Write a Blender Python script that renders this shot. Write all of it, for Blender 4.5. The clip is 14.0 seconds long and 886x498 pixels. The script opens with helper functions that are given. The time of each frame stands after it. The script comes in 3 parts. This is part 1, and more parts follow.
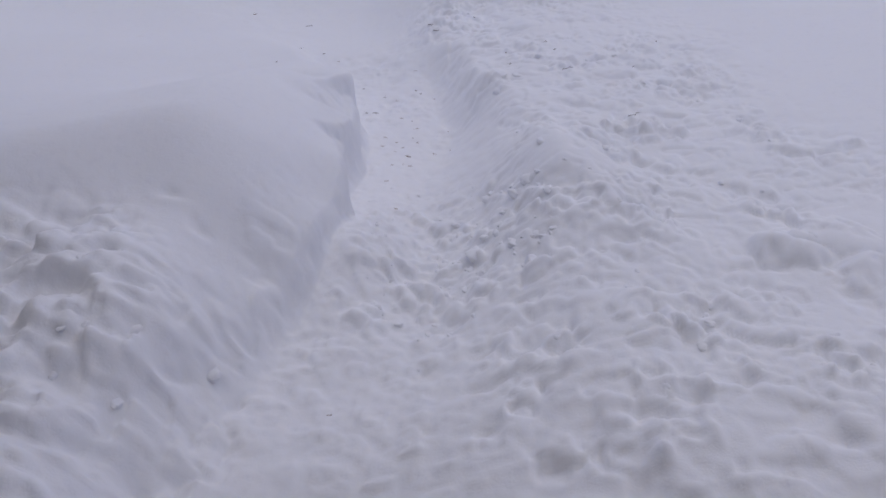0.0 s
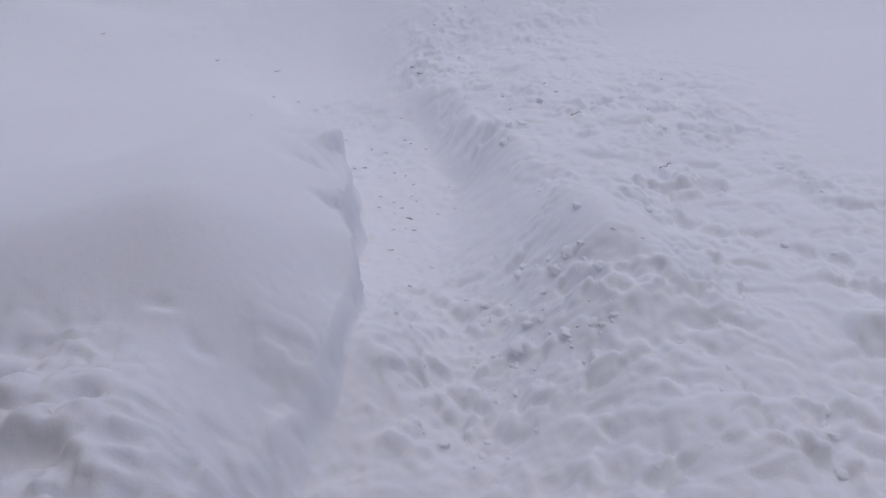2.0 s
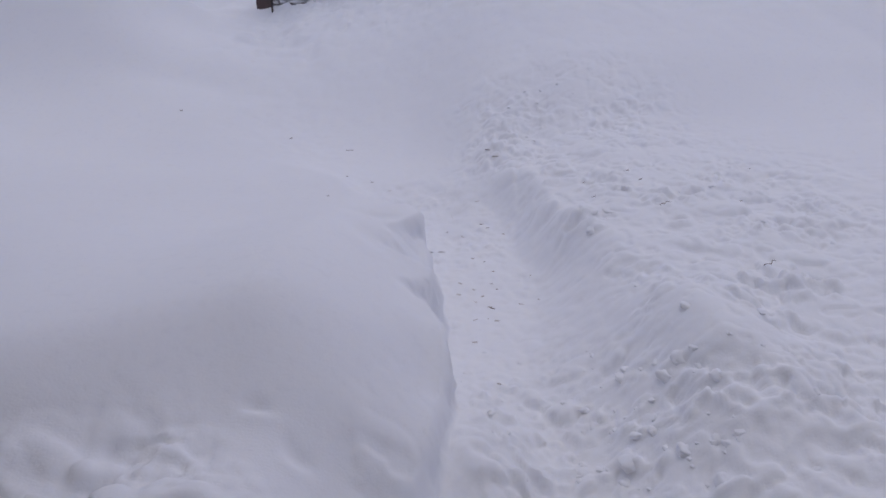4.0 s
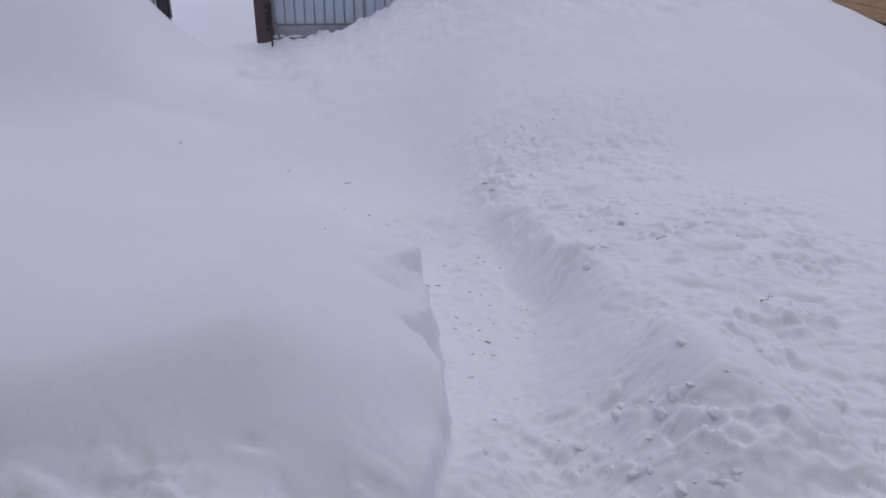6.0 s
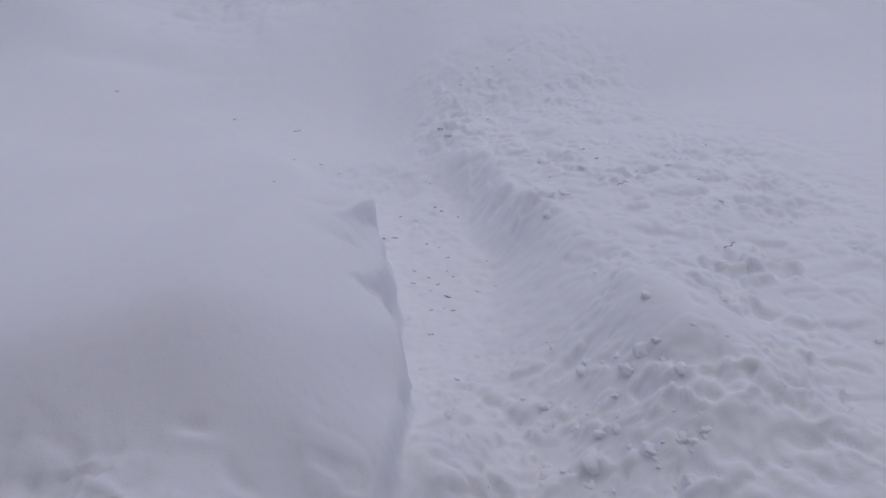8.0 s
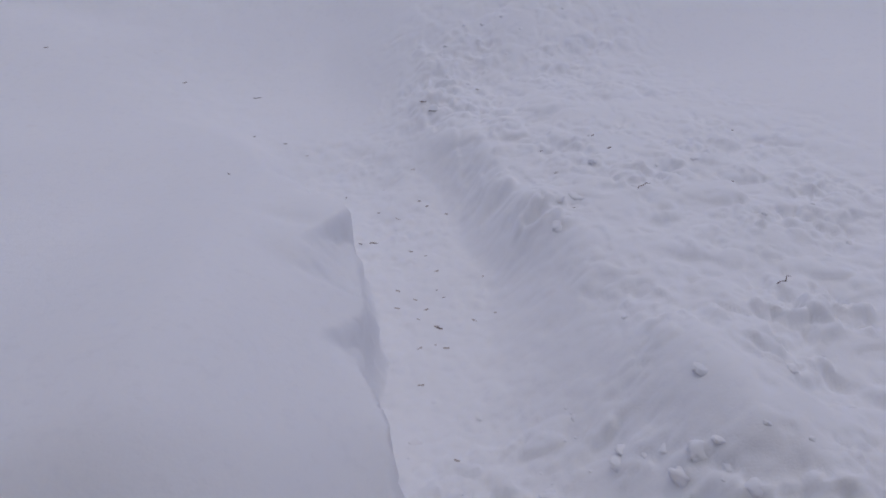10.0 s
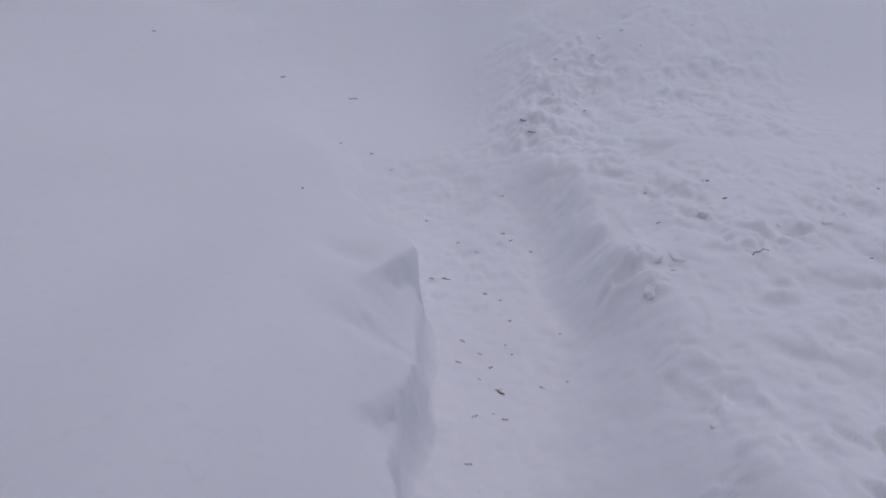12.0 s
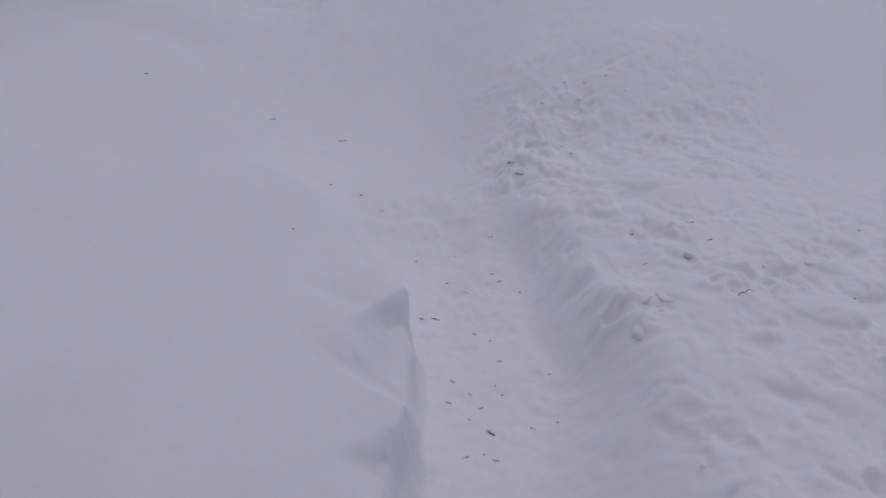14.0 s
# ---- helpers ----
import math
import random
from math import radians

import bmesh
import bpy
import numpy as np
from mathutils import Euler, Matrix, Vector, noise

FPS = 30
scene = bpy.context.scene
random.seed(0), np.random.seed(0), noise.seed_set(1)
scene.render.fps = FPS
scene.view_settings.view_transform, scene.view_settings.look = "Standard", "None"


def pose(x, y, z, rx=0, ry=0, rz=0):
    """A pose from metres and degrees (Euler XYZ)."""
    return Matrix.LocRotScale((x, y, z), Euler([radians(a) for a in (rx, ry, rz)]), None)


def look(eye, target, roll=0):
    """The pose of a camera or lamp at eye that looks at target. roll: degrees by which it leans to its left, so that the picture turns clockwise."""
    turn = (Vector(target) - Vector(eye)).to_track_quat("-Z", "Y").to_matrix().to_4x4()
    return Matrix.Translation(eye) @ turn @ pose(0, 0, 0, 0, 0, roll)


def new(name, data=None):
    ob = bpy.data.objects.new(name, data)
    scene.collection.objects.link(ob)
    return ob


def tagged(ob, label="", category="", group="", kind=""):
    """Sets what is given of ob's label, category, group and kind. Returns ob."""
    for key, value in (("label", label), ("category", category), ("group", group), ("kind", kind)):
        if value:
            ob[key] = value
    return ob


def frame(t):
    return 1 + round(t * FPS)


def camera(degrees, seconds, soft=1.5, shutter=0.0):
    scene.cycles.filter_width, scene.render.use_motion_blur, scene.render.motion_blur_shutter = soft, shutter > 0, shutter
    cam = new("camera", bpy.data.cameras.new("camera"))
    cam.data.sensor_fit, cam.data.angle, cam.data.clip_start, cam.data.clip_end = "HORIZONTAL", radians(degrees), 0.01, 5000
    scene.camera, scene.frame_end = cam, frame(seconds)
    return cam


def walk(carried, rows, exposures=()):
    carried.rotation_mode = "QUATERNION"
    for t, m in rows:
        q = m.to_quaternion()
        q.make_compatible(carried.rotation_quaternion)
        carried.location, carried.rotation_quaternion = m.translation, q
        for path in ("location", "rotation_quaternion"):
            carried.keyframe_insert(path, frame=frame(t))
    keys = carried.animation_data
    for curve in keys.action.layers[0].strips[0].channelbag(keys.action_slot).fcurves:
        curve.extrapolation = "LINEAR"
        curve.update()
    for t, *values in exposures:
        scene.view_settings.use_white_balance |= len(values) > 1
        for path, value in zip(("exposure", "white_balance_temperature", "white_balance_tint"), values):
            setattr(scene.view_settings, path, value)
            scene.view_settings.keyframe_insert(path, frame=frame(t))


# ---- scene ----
cam = camera(60.7, 14.0, soft=1.7)
PATH = [
    (0, (0.04, 0.209, 1.389), (0.02, 1.92, 0.355), -0.4),
    (0.5, (-0.04, 0.371, 1.373), (-0.133, 2.091, 0.357), -2.2),
    (1, (-0.079, 0.513, 1.362), (-0.136, 2.247, 0.367), -1.9),
    (1.5, (-0.129, 0.588, 1.367), (-0.147, 2.306, 0.344), -0.3),
    (2, (-0.219, 0.675, 1.362), (-0.114, 2.418, 0.385), -1.1),
    (2.5, (-0.288, 0.762, 1.358), (-0.184, 2.54, 0.449), -1.1),
    (3, (-0.335, 0.811, 1.365), (-0.256, 2.617, 0.508), -0.5),
    (3.5, (-0.363, 0.835, 1.365), (-0.318, 2.648, 0.522), -0.5),
    (4, (-0.393, 0.834, 1.372), (-0.395, 2.666, 0.568), -0.9),
    (4.2, (-0.4, 0.835, 1.377), (-0.409, 2.671, 0.585), -0.8),
    (6.3, (-0.388, 0.842, 1.381), (-0.374, 2.706, 0.656), -0.4),
    (6.5, (-0.397, 0.851, 1.37), (-0.363, 2.706, 0.624), -0.3),
    (7, (-0.4, 0.874, 1.346), (-0.331, 2.709, 0.553), 0.4),
    (7.2, (-0.396, 0.871, 1.349), (-0.305, 2.704, 0.553), 0.4),
    (9.3, (-0.363, 1.355, 1.407), (-0.266, 3.076, 0.394), -1.6),
    (9.5, (-0.395, 1.409, 1.394), (-0.292, 3.13, 0.379), -0.5),
    (10, (-0.403, 1.643, 1.425), (-0.221, 3.347, 0.393), 0.4),
    (10.5, (-0.412, 1.842, 1.438), (-0.287, 3.536, 0.381), 0.5),
    (11, (-0.335, 1.959, 1.45), (-0.307, 3.656, 0.393), 0.7),
    (11.5, (-0.301, 2.021, 1.449), (-0.355, 3.709, 0.379), 1.7),
    (12, (-0.266, 2.012, 1.457), (-0.369, 3.698, 0.388), 1.3),
    (12.5, (-0.275, 1.993, 1.447), (-0.42, 3.696, 0.409), 1.8),
    (13, (-0.291, 1.989, 1.471), (-0.397, 3.699, 0.439), 1.8),
    (13.5, (-0.289, 1.996, 1.466), (-0.342, 3.699, 0.419), 1.9),
    (14, (-0.28, 1.991, 1.472), (-0.352, 3.734, 0.494), 1.9),
]
EXPOSURES = [(0, -0.38), (1.5, -0.35), (2.5, -0.37), (3, -0.49), (4, -0.41), (6.3, -0.35), (7, -0.45), (9.5, -0.55), (10.5, -0.55), (11, -0.72), (11.5, -0.61), (12.5, -0.59), (13, -0.58), (13.5, -0.7), (14, -0.69)]
walk(cam, [(t, look(eye, target, roll)) for t, eye, target, roll in PATH], EXPOSURES)

# ---- light: a snowy overcast sky ----
world = bpy.data.worlds.new("overcast_sky")
scene.world = world
world.use_nodes = True
wt = world.node_tree
wt.nodes.clear()
sky = wt.nodes.new("ShaderNodeTexSky")
sky.sky_type, sky.sun_disc = "NISHITA", False
sky.sun_elevation, sky.sun_rotation = radians(60), radians(23)
sky.air_density, sky.dust_density, sky.ozone_density = 1.0, 6.0, 1.0
cloud = wt.nodes.new("ShaderNodeMix")
cloud.data_type = "RGBA"
cloud.inputs[0].default_value = 0.72
cloud.inputs[7].default_value = (6.05, 6.62, 10.05, 1)
wb = wt.nodes.new("ShaderNodeBackground")
wb.inputs["Strength"].default_value = 0.080
wo = wt.nodes.new("ShaderNodeOutputWorld")
wt.links.new(sky.outputs[0], cloud.inputs[6])
wt.links.new(cloud.outputs[2], wb.inputs["Color"])
wt.links.new(wb.outputs[0], wo.inputs["Surface"])

sun = new("sun", bpy.data.lights.new("sun", "SUN"))
sun.data.energy, sun.data.angle, sun.data.color = 0.62, radians(50), (1.0, 0.97, 0.95)
sun.matrix_world = look((0.0, -0.7, 6.0), (0, 0, 0))


# ---- materials ----
class Nodes:
    """A node material and a few short ways to wire it."""

    def __init__(self, name, rough=0.6, metal=0.0):
        self.m = bpy.data.materials.new(name)
        self.m.use_nodes = True
        self.t = self.m.node_tree
        self.b = self.t.nodes["Principled BSDF"]
        self.b.inputs["Roughness"].default_value = rough
        self.b.inputs["Metallic"].default_value = metal
        self.place = self.t.nodes.new("ShaderNodeTexCoord").outputs["Object"]

    def noise(self, scale, detail=4, rough=0.55, stretch=None):
        n = self.t.nodes.new("ShaderNodeTexNoise")
        n.inputs["Scale"].default_value, n.inputs["Detail"].default_value, n.inputs["Roughness"].default_value = scale, detail, rough
        src = self.place
        if stretch:
            mp = self.t.nodes.new("ShaderNodeMapping")
            mp.inputs["Scale"].default_value = stretch
            self.t.links.new(src, mp.inputs["Vector"])
            src = mp.outputs[0]
        self.t.links.new(src, n.inputs["Vector"])
        return n.outputs["Fac"]

    def band(self, value, lo, hi):
        r = self.t.nodes.new("ShaderNodeMapRange")
        r.interpolation_type = "SMOOTHSTEP"
        r.inputs["From Min"].default_value, r.inputs["From Max"].default_value = lo, hi
        self.t.links.new(value, r.inputs["Value"])
        return r.outputs["Result"]

    def times(self, a, b):
        n = self.t.nodes.new("ShaderNodeMath")
        n.operation = "MULTIPLY"
        self.t.links.new(a, n.inputs[0])
        if isinstance(b, (int, float)):
            n.inputs[1].default_value = b
        else:
            self.t.links.new(b, n.inputs[1])
        return n.outputs[0]

    def mix(self, fac, a, b):
        n = self.t.nodes.new("ShaderNodeMix")
        n.data_type = "RGBA"
        if isinstance(fac, (int, float)):
            n.inputs[0].default_value = fac
        else:
            self.t.links.new(fac, n.inputs[0])
        for k, v in ((6, a), (7, b)):
            if isinstance(v, tuple):
                n.inputs[k].default_value = (*v, 1)
            else:
                self.t.links.new(v, n.inputs[k])
        return n.outputs[2]

    def colour(self, v):
        if isinstance(v, tuple):
            self.b.inputs["Base Color"].default_value = (*v, 1)
        else:
            self.t.links.new(v, self.b.inputs["Base Color"])
        return self

    def relief(self, heights):
        """Bumps, one after another: (height, metres, strength)."""
        last = None
        for h, d, k in heights:
            n = self.t.nodes.new("ShaderNodeBump")
            n.inputs["Distance"].default_value, n.inputs["Strength"].default_value = d, k
            self.t.links.new(h, n.inputs["Height"])
            if last:
                self.t.links.new(last, n.inputs["Normal"])
            last = n.outputs[0]
        self.t.links.new(last, self.b.inputs["Normal"])
        return self


def snow_material():
    n = Nodes("snow", rough=0.75)
    n.place = n.t.nodes.new("ShaderNodeNewGeometry").outputs["Position"]
    base = n.mix(n.noise(0.9, 3), (0.865, 0.865, 0.885), (0.915, 0.915, 0.93))
    fine = n.mix(n.times(n.band(n.noise(26, 5), 0.52, 0.72), 0.35), base, (0.83, 0.83, 0.85))
    dirt = n.times(n.band(n.noise(7.5, 5, 0.65), 0.62, 0.80), n.band(n.noise(1.3, 2), 0.45, 0.62))
    n.colour(n.mix(n.times(dirt, 0.40), fine, (0.74, 0.67, 0.62)))
    n.b.inputs["Specular IOR Level"].default_value = 0.2
    n.b.inputs["Subsurface Weight"].default_value = 0.55
    n.b.inputs["Subsurface Radius"].default_value = (1.0, 1.05, 1.15)
    n.b.inputs["Subsurface Scale"].default_value = 0.012
    n.relief([(n.noise(30, 5, 0.65), 0.0045, 0.35), (n.noise(160, 3, 0.6), 0.0016, 0.5)])
    return n.m


SNOW = snow_material()

# ---- the ground: one sheet of snow ----


def smooth(a, b, v):
    u = np.clip((v - a) / (b - a), 0, 1)
    return u * u * (3 - 2 * u)


def dice(i, j, k):
    v = np.sin(i * 127.1 + j * 311.7 + k * 74.7) * 43758.5453
    return v - np.floor(v)


def value(x, y, k=0):
    """Smooth random heights of about -1 to 1, one cell a metre."""
    i, j = np.floor(x), np.floor(y)
    u, v = x - i, y - j
    u, v = u * u * u * (u * (u * 6 - 15) + 10), v * v * v * (v * (v * 6 - 15) + 10)
    a, b, c, d = dice(i, j, k), dice(i + 1, j, k), dice(i, j + 1, k), dice(i + 1, j + 1, k)
    return 2 * (a + (b - a) * u + (c - a) * v + (a - b - c + d) * u * v) - 1


def fractal(x, y, k=0, octaves=3):
    total, size = 0, 1
    for o in range(octaves):
        total = total + size * value(x * 2**o + 13.7 * o, y * 2**o - 7.1 * o, k + o)
        size *= 0.5
    return total / 1.75


def clods(x, y, cell, k=0, fill=0.7):
    """Rounded lumps thrown about, one a cell at most; heights in cells."""
    u, v = x / cell + 0.35 * value(x / cell * 1.7, y / cell * 1.7, k + 5), y / cell + 0.35 * value(x / cell * 1.7, y / cell * 1.7, k + 9)
    i, j = np.floor(u), np.floor(v)
    top = np.zeros_like(x)
    for a in (-1, 0, 1):
        for b in (-1, 0, 1):
            p, q = i + a, j + b
            cx, cy = p + 0.15 + 0.7 * dice(p, q, k + 1), q + 0.15 + 0.7 * dice(p, q, k + 2)
            r = 0.28 + 0.42 * dice(p, q, k + 3)
            on = dice(p, q, k + 4) < fill
            lump = on * r * np.clip(1 - ((u - cx) ** 2 + (v - cy) ** 2) / (r * r), 0, 1) ** 0.65
            top = np.maximum(top, lump * (0.35 + 0.5 * dice(p, q, k + 6)))
    return top


def hill(x, y, cx, cy, rx, ry, turn=0):
    c, s = math.cos(radians(turn)), math.sin(radians(turn))
    u, v = (x - cx) * c + (y - cy) * s, -(x - cx) * s + (y - cy) * c
    return np.exp(-((u / rx) ** 2 + (v / ry) ** 2))


# Pits and boot marks: x, y, length, width, turn, depth
PITS_RIGHT = [
    (0.35, 1.86, 0.10, 0.06, 10, 0.035), (0.74, 1.96, 0.10, 0.05, -15, 0.03), (0.80, 1.66, 0.10, 0.05, -20, 0.035),
    (0.11, 1.78, 0.08, 0.04, 10, 0.035), (0.12, 1.62, 0.09, 0.05, 5, 0.03), (0.70, 2.66, 0.09, 0.06, 0, 0.04),
    (0.60, 2.42, 0.07, 0.04, 0, 0.03), (0.98, 2.14, 0.06, 0.05, 0, 0.03), (1.28, 2.26, 0.10, 0.06, 10, 0.03),
    (0.50, 1.54, 0.08, 0.05, -30, 0.035), (0.62, 1.60, 0.06, 0.04, 0, 0.03), (0.92, 1.45, 0.09, 0.04, 0, 0.03),
    (0.54, 1.88, 0.07, 0.03, 5, 0.02), (0.62, 3.58, 0.07, 0.05, 0, 0.03),
]
PITS_LEFT = [
    (-1.15, 2.02, 0.13, 0.07, 25, 0.06), (-0.98, 1.78, 0.10, 0.07, 40, 0.06), (-0.72, 1.42, 0.10, 0.06, 20, 0.05),
    (-0.90, 1.98, 0.08, 0.05, 50, 0.04), (-0.80, 1.88, 0.09, 0.04, 30, 0.04), (-0.70, 1.86, 0.05, 0.05, 0, 0.04),
    (-0.68, 1.72, 0.07, 0.05, 10, 0.05), (-1.10, 1.55, 0.10, 0.07, 0, 0.06), (-0.85, 1.55, 0.09, 0.06, 60, 0.05),
    (-0.74, 2.27, 0.055, 0.05, 0, 0.022), (-0.84, 2.36, 0.06, 0.04, 0, 0.018), (-0.63, 1.60, 0.05, 0.04, 0, 0.03),
]


# The lip of the shovelled path: x along y
LIP_Y = (1.2, 1.7, 2.04, 2.2, 2.3, 2.5, 2.7, 2.85, 3.0, 3.1, 3.2, 3.3, 3.45, 3.55, 3.65, 3.75, 3.9, 4.0, 4.15, 4.25, 4.4, 4.6, 4.9, 5.2, 5.6, 6.5)
LIP_X = (-0.63, -0.58, -0.515, -0.472, -0.45, -0.415, -0.388, -0.372, -0.385, -0.415, -0.445, -0.462, -0.46, -0.43, -0.42, -0.44, -0.45, -0.455, -0.465, -0.51, -0.60, -0.68, -0.80, -0.90, -1.10, -1.7)


def ground_height(x, y):
    one = np.zeros_like(y) + 0.5
    # the shovelled path
    floor = -0.05 - 0.06 * smooth(1.5, 2.0, y) - 0.05 * smooth(2.0, 2.5, y) - 0.035 * smooth(2.5, 3.0, y) - 0.05 * smooth(3.0, 3.9, y) + 0.07 * smooth(4.5, 5.5, y) + 0.10 * smooth(-0.45, 0.0, x) * smooth(4.7, 5.5, y)
    floor = floor + 0.17 * smooth(0.0, -0.36, x) * np.exp(-(((y - 2.62) / 0.36) ** 2))
    # the drift beside it
    crest = 2.67 - 0.30 * smooth(-0.85, -1.5, x) - 0.12 * smooth(-0.6, -0.4, x) + 0.03 * value(x * 2.5, one, 2)
    bank = 0.47 - 0.53 * smooth(-0.1, 2.6, y - crest) - 0.19 * smooth(0.10, -0.50, y - crest)
    bank = bank + 0.08 * smooth(2.35, 1.85, y + 0.12 * value(x * 3, y * 3, 6)) * smooth(-0.55, -1.0, x) - 0.08 * smooth(1.9, 1.5, y)
    bank = bank - (0.20 + 0.06 * smooth(2.4, 2.7, y)) * smooth(-0.92, -0.38, x) * smooth(4.3, 3.3, y)
    bank = bank - 0.07 * smooth(-0.88, -0.55, x) * smooth(2.45, 2.1, y)
    bank = bank - 0.11 * smooth(-0.62, -0.40, x) * smooth(3.0, 2.65, y) * smooth(2.1, 2.4, y)
    bank = bank - 0.08 * smooth(4.9, 6.0, y) * smooth(8.0, 6.8, y)
    bank = bank + 0.06 * smooth(-1.2, -3.0, x) + 0.10 * smooth(6.0, 8.5, y)
    # the trodden side
    trod = 0.09 + 0.13 * hill(x, y, 0.48, 2.98, 0.20, 0.42) + 0.06 * smooth(2.1, 1.6, y) + 0.05 * smooth(1.0, 2.5, x) - 0.08 * smooth(3.6, 4.6, y) * smooth(0.75, 0.1, x)
    trod = trod + 0.24 * smooth(5.5, 6.6, y) * smooth(-0.9, 0.5, x) - 0.10 * smooth(5.6, 6.4, y) * smooth(1.2, 2.6, x)
    trod = trod - 0.22 * smooth(0.1, -0.7, x) * smooth(4.6, 5.4, y) * smooth(8.0, 6.5, y)
    # edges of the path
    wob = (0.008 * value(y * 6.1, one, 3) + 0.004 * value(y * 15, one + 2, 4)) * smooth(2.1, 2.4, y) * (1 - 0.8 * smooth(2.8, 3.0, y) * smooth(3.6, 3.4, y))
    rim = np.interp(y, LIP_Y, LIP_X) + wob + 0.016 * smooth(3.1, 3.3, y) * smooth(4.3, 4.1, y)
    slack = 0.018 + 0.008 * value(y * 5, one + 6, 8) + 0.02 * smooth(3.2, 3.5, y) + 0.20 * smooth(2.1, 1.5, y) + 0.08 * smooth(4.2, 5.0, y) + 0.5 * smooth(5.2, 6.2, y)
    right = 0.20 - 0.14 * smooth(3.8, 4.7, y) - 0.20 * smooth(4.7, 5.6, y) + 0.03 * value(y * 1.7, one, 12)
    soft = 0.29 - 0.16 * smooth(3.5, 4.3, y) + 0.20 * smooth(2.2, 1.6, y) + 0.12 * smooth(4.8, 5.6, y)
    sag = 0.03 * smooth(2.42, 2.05, y)
    slack, rim = slack + sag, rim - 0.8 * sag
    left_of = smooth(slack, -slack, x - rim)
    right_of = smooth(-soft, soft, x - right)
    path_end = smooth(6.4, 5.3, y)
    h = floor * path_end + (1 - path_end) * trod
    h = h + (trod - h) * right_of
    h = h + (bank - h) * left_of
    # crumbled faces and the torn corner of the wall
    slope = 2.2 * left_of * (1 - left_of) * smooth(2.1, 3.2, y) + 1.2 * right_of * (1 - right_of) * smooth(5.9, 5.0, y)
    h = h + slope * (0.010 * fractal(x * 6, y * 6, 90, 2) + 0.004 * fractal(x * 17, y * 17, 91, 2))
    torn = 0.03 * value(x * 9, y * 9, 15) + 0.012 * value(x * 24, y * 24, 14)
    h = h - 0.115 * smooth(-0.68, -0.47, x + torn) * smooth(3.58, 3.80, y + torn) * smooth(4.20, 4.11, y - 1.8 * (x + 0.465) + torn) * left_of
    h = h - 0.065 * smooth(-0.62, -0.45, x - torn) * smooth(3.20, 3.36, y + torn) * smooth(3.56, 3.49, y - 1.6 * (x + 0.42) + torn) * left_of
    h = h - (0.03 * hill(x, y, -0.70, 3.66, 0.08, 0.14, 30) + 0.03 * hill(x, y, -0.70, 4.03, 0.11, 0.06, -25)) * left_of
    h = h - 0.04 * smooth(0.34, 0.12, np.hypot((x + 0.52) * 1.1, (y - 5.0) * 0.7) + 0.09 * value(x * 6, y * 6, 97) + 0.04 * value(x * 15, y * 15, 98))
    h = h - (0.05 * hill(x, y, -0.625, 4.38, 0.045, 0.06, 20) + 0.05 * hill(x, y, 0.14, 4.47, 0.05, 0.05))
    # trampling: hummocks, then loose clods of three sizes in patches
    rough_right = smooth(0.10, 0.75, right_of) * (1 - 0.85 * smooth(3.0, 3.2, y) * smooth(4.2, 3.8, y) * smooth(0.95, 0.6, right_of)) * smooth(2.1, 1.1, x + 0.3 * value(x * 1.7, y * 1.7, 16)) * smooth(6.3, 4.9, y + 0.4 * x)
    edge_left = 2.34 + 0.20 * value(x * 2.7, y * 2.7, 17)
    rough_left = (smooth(0.7, 1.0, left_of) + (smooth(0.04, 0.4, left_of) - smooth(0.7, 1.0, left_of)) * smooth(2.65, 2.3, y)) * np.maximum(smooth(edge_left, edge_left - 0.4, y), 0.9 * smooth(-0.70, -0.50, x) * smooth(2.7, 2.3, y))
    rough_floor = (1 - left_of) ** 2 * (1 - right_of) * smooth(5.8, 5.0, y) * smooth(-1.1, -0.7, x)
    heap_clods = smooth(5.2, 5.7, y) * smooth(7.0, 6.2, y) * smooth(-0.5, 0.0, x) * smooth(1.5, 0.8, x)
    r = 0.74 * np.clip(rough_right + rough_left + 0.7 * heap_clods, 0, 1)
    patch = smooth(-0.45, 0.45, fractal(x * 2.6, y * 2.6, 18, 2))
    patch_b = smooth(-0.45, 0.5, fractal(x * 4.1 + 5, y * 4.1, 19, 2))
    patch_b = np.maximum(patch_b, 0.85 * rough_left * smooth(2.3, 2.0, y))
    trench_clods = rough_floor * smooth(3.6, 2.8, y) * smooth(1.9, 2.4, y) * smooth(-0.42, -0.2, x)
    leaf = 2.4 * fractal(x * 4.6 + 0.25 * value(x * 14, y * 14, 46), y * 4.6 + 0.25 * value(x * 14, y * 14, 47), 48, 2)
    crust = np.floor(leaf) + smooth(0.36, 0.64, leaf - np.floor(leaf)) - 0.25 * leaf
    puff = 0.6 * np.abs(value(x * 8.5 + 0.5 * value(x * 4, y * 4, 44), y * 8.5 + 0.5 * value(x * 4, y * 4, 45), 42)) + 0.4 * np.abs(value(x * 19, y * 19, 43))
    h = h + r * (0.030 * fractal(x * 4.2, y * 4.2, 40, 2) + 0.012 * (puff - 0.4) * (0.16 + 0.84 * patch_b) + 0.012 * crust * (0.15 + 0.85 * patch_b) + 0.008 * fractal(x * 26, y * 26, 41, 2) * patch_b)
    wx, wy = x + 0.035 * value(x * 7, y * 7, 110), y + 0.035 * value(x * 7, y * 7, 111)
    dents = 0.55 * smooth(0.05, 0.35, fractal(wx * 6.5, wy * 5.5, 112, 2)) + 0.45 * smooth(0.10, 0.40, fractal(wx * 13, wy * 11, 114, 2))
    on_slope = smooth(0.03, 0.2, right_of) * smooth(0.98, 0.8, right_of) * smooth(5.6, 4.9, y) * smooth(1.4, 1.9, y)
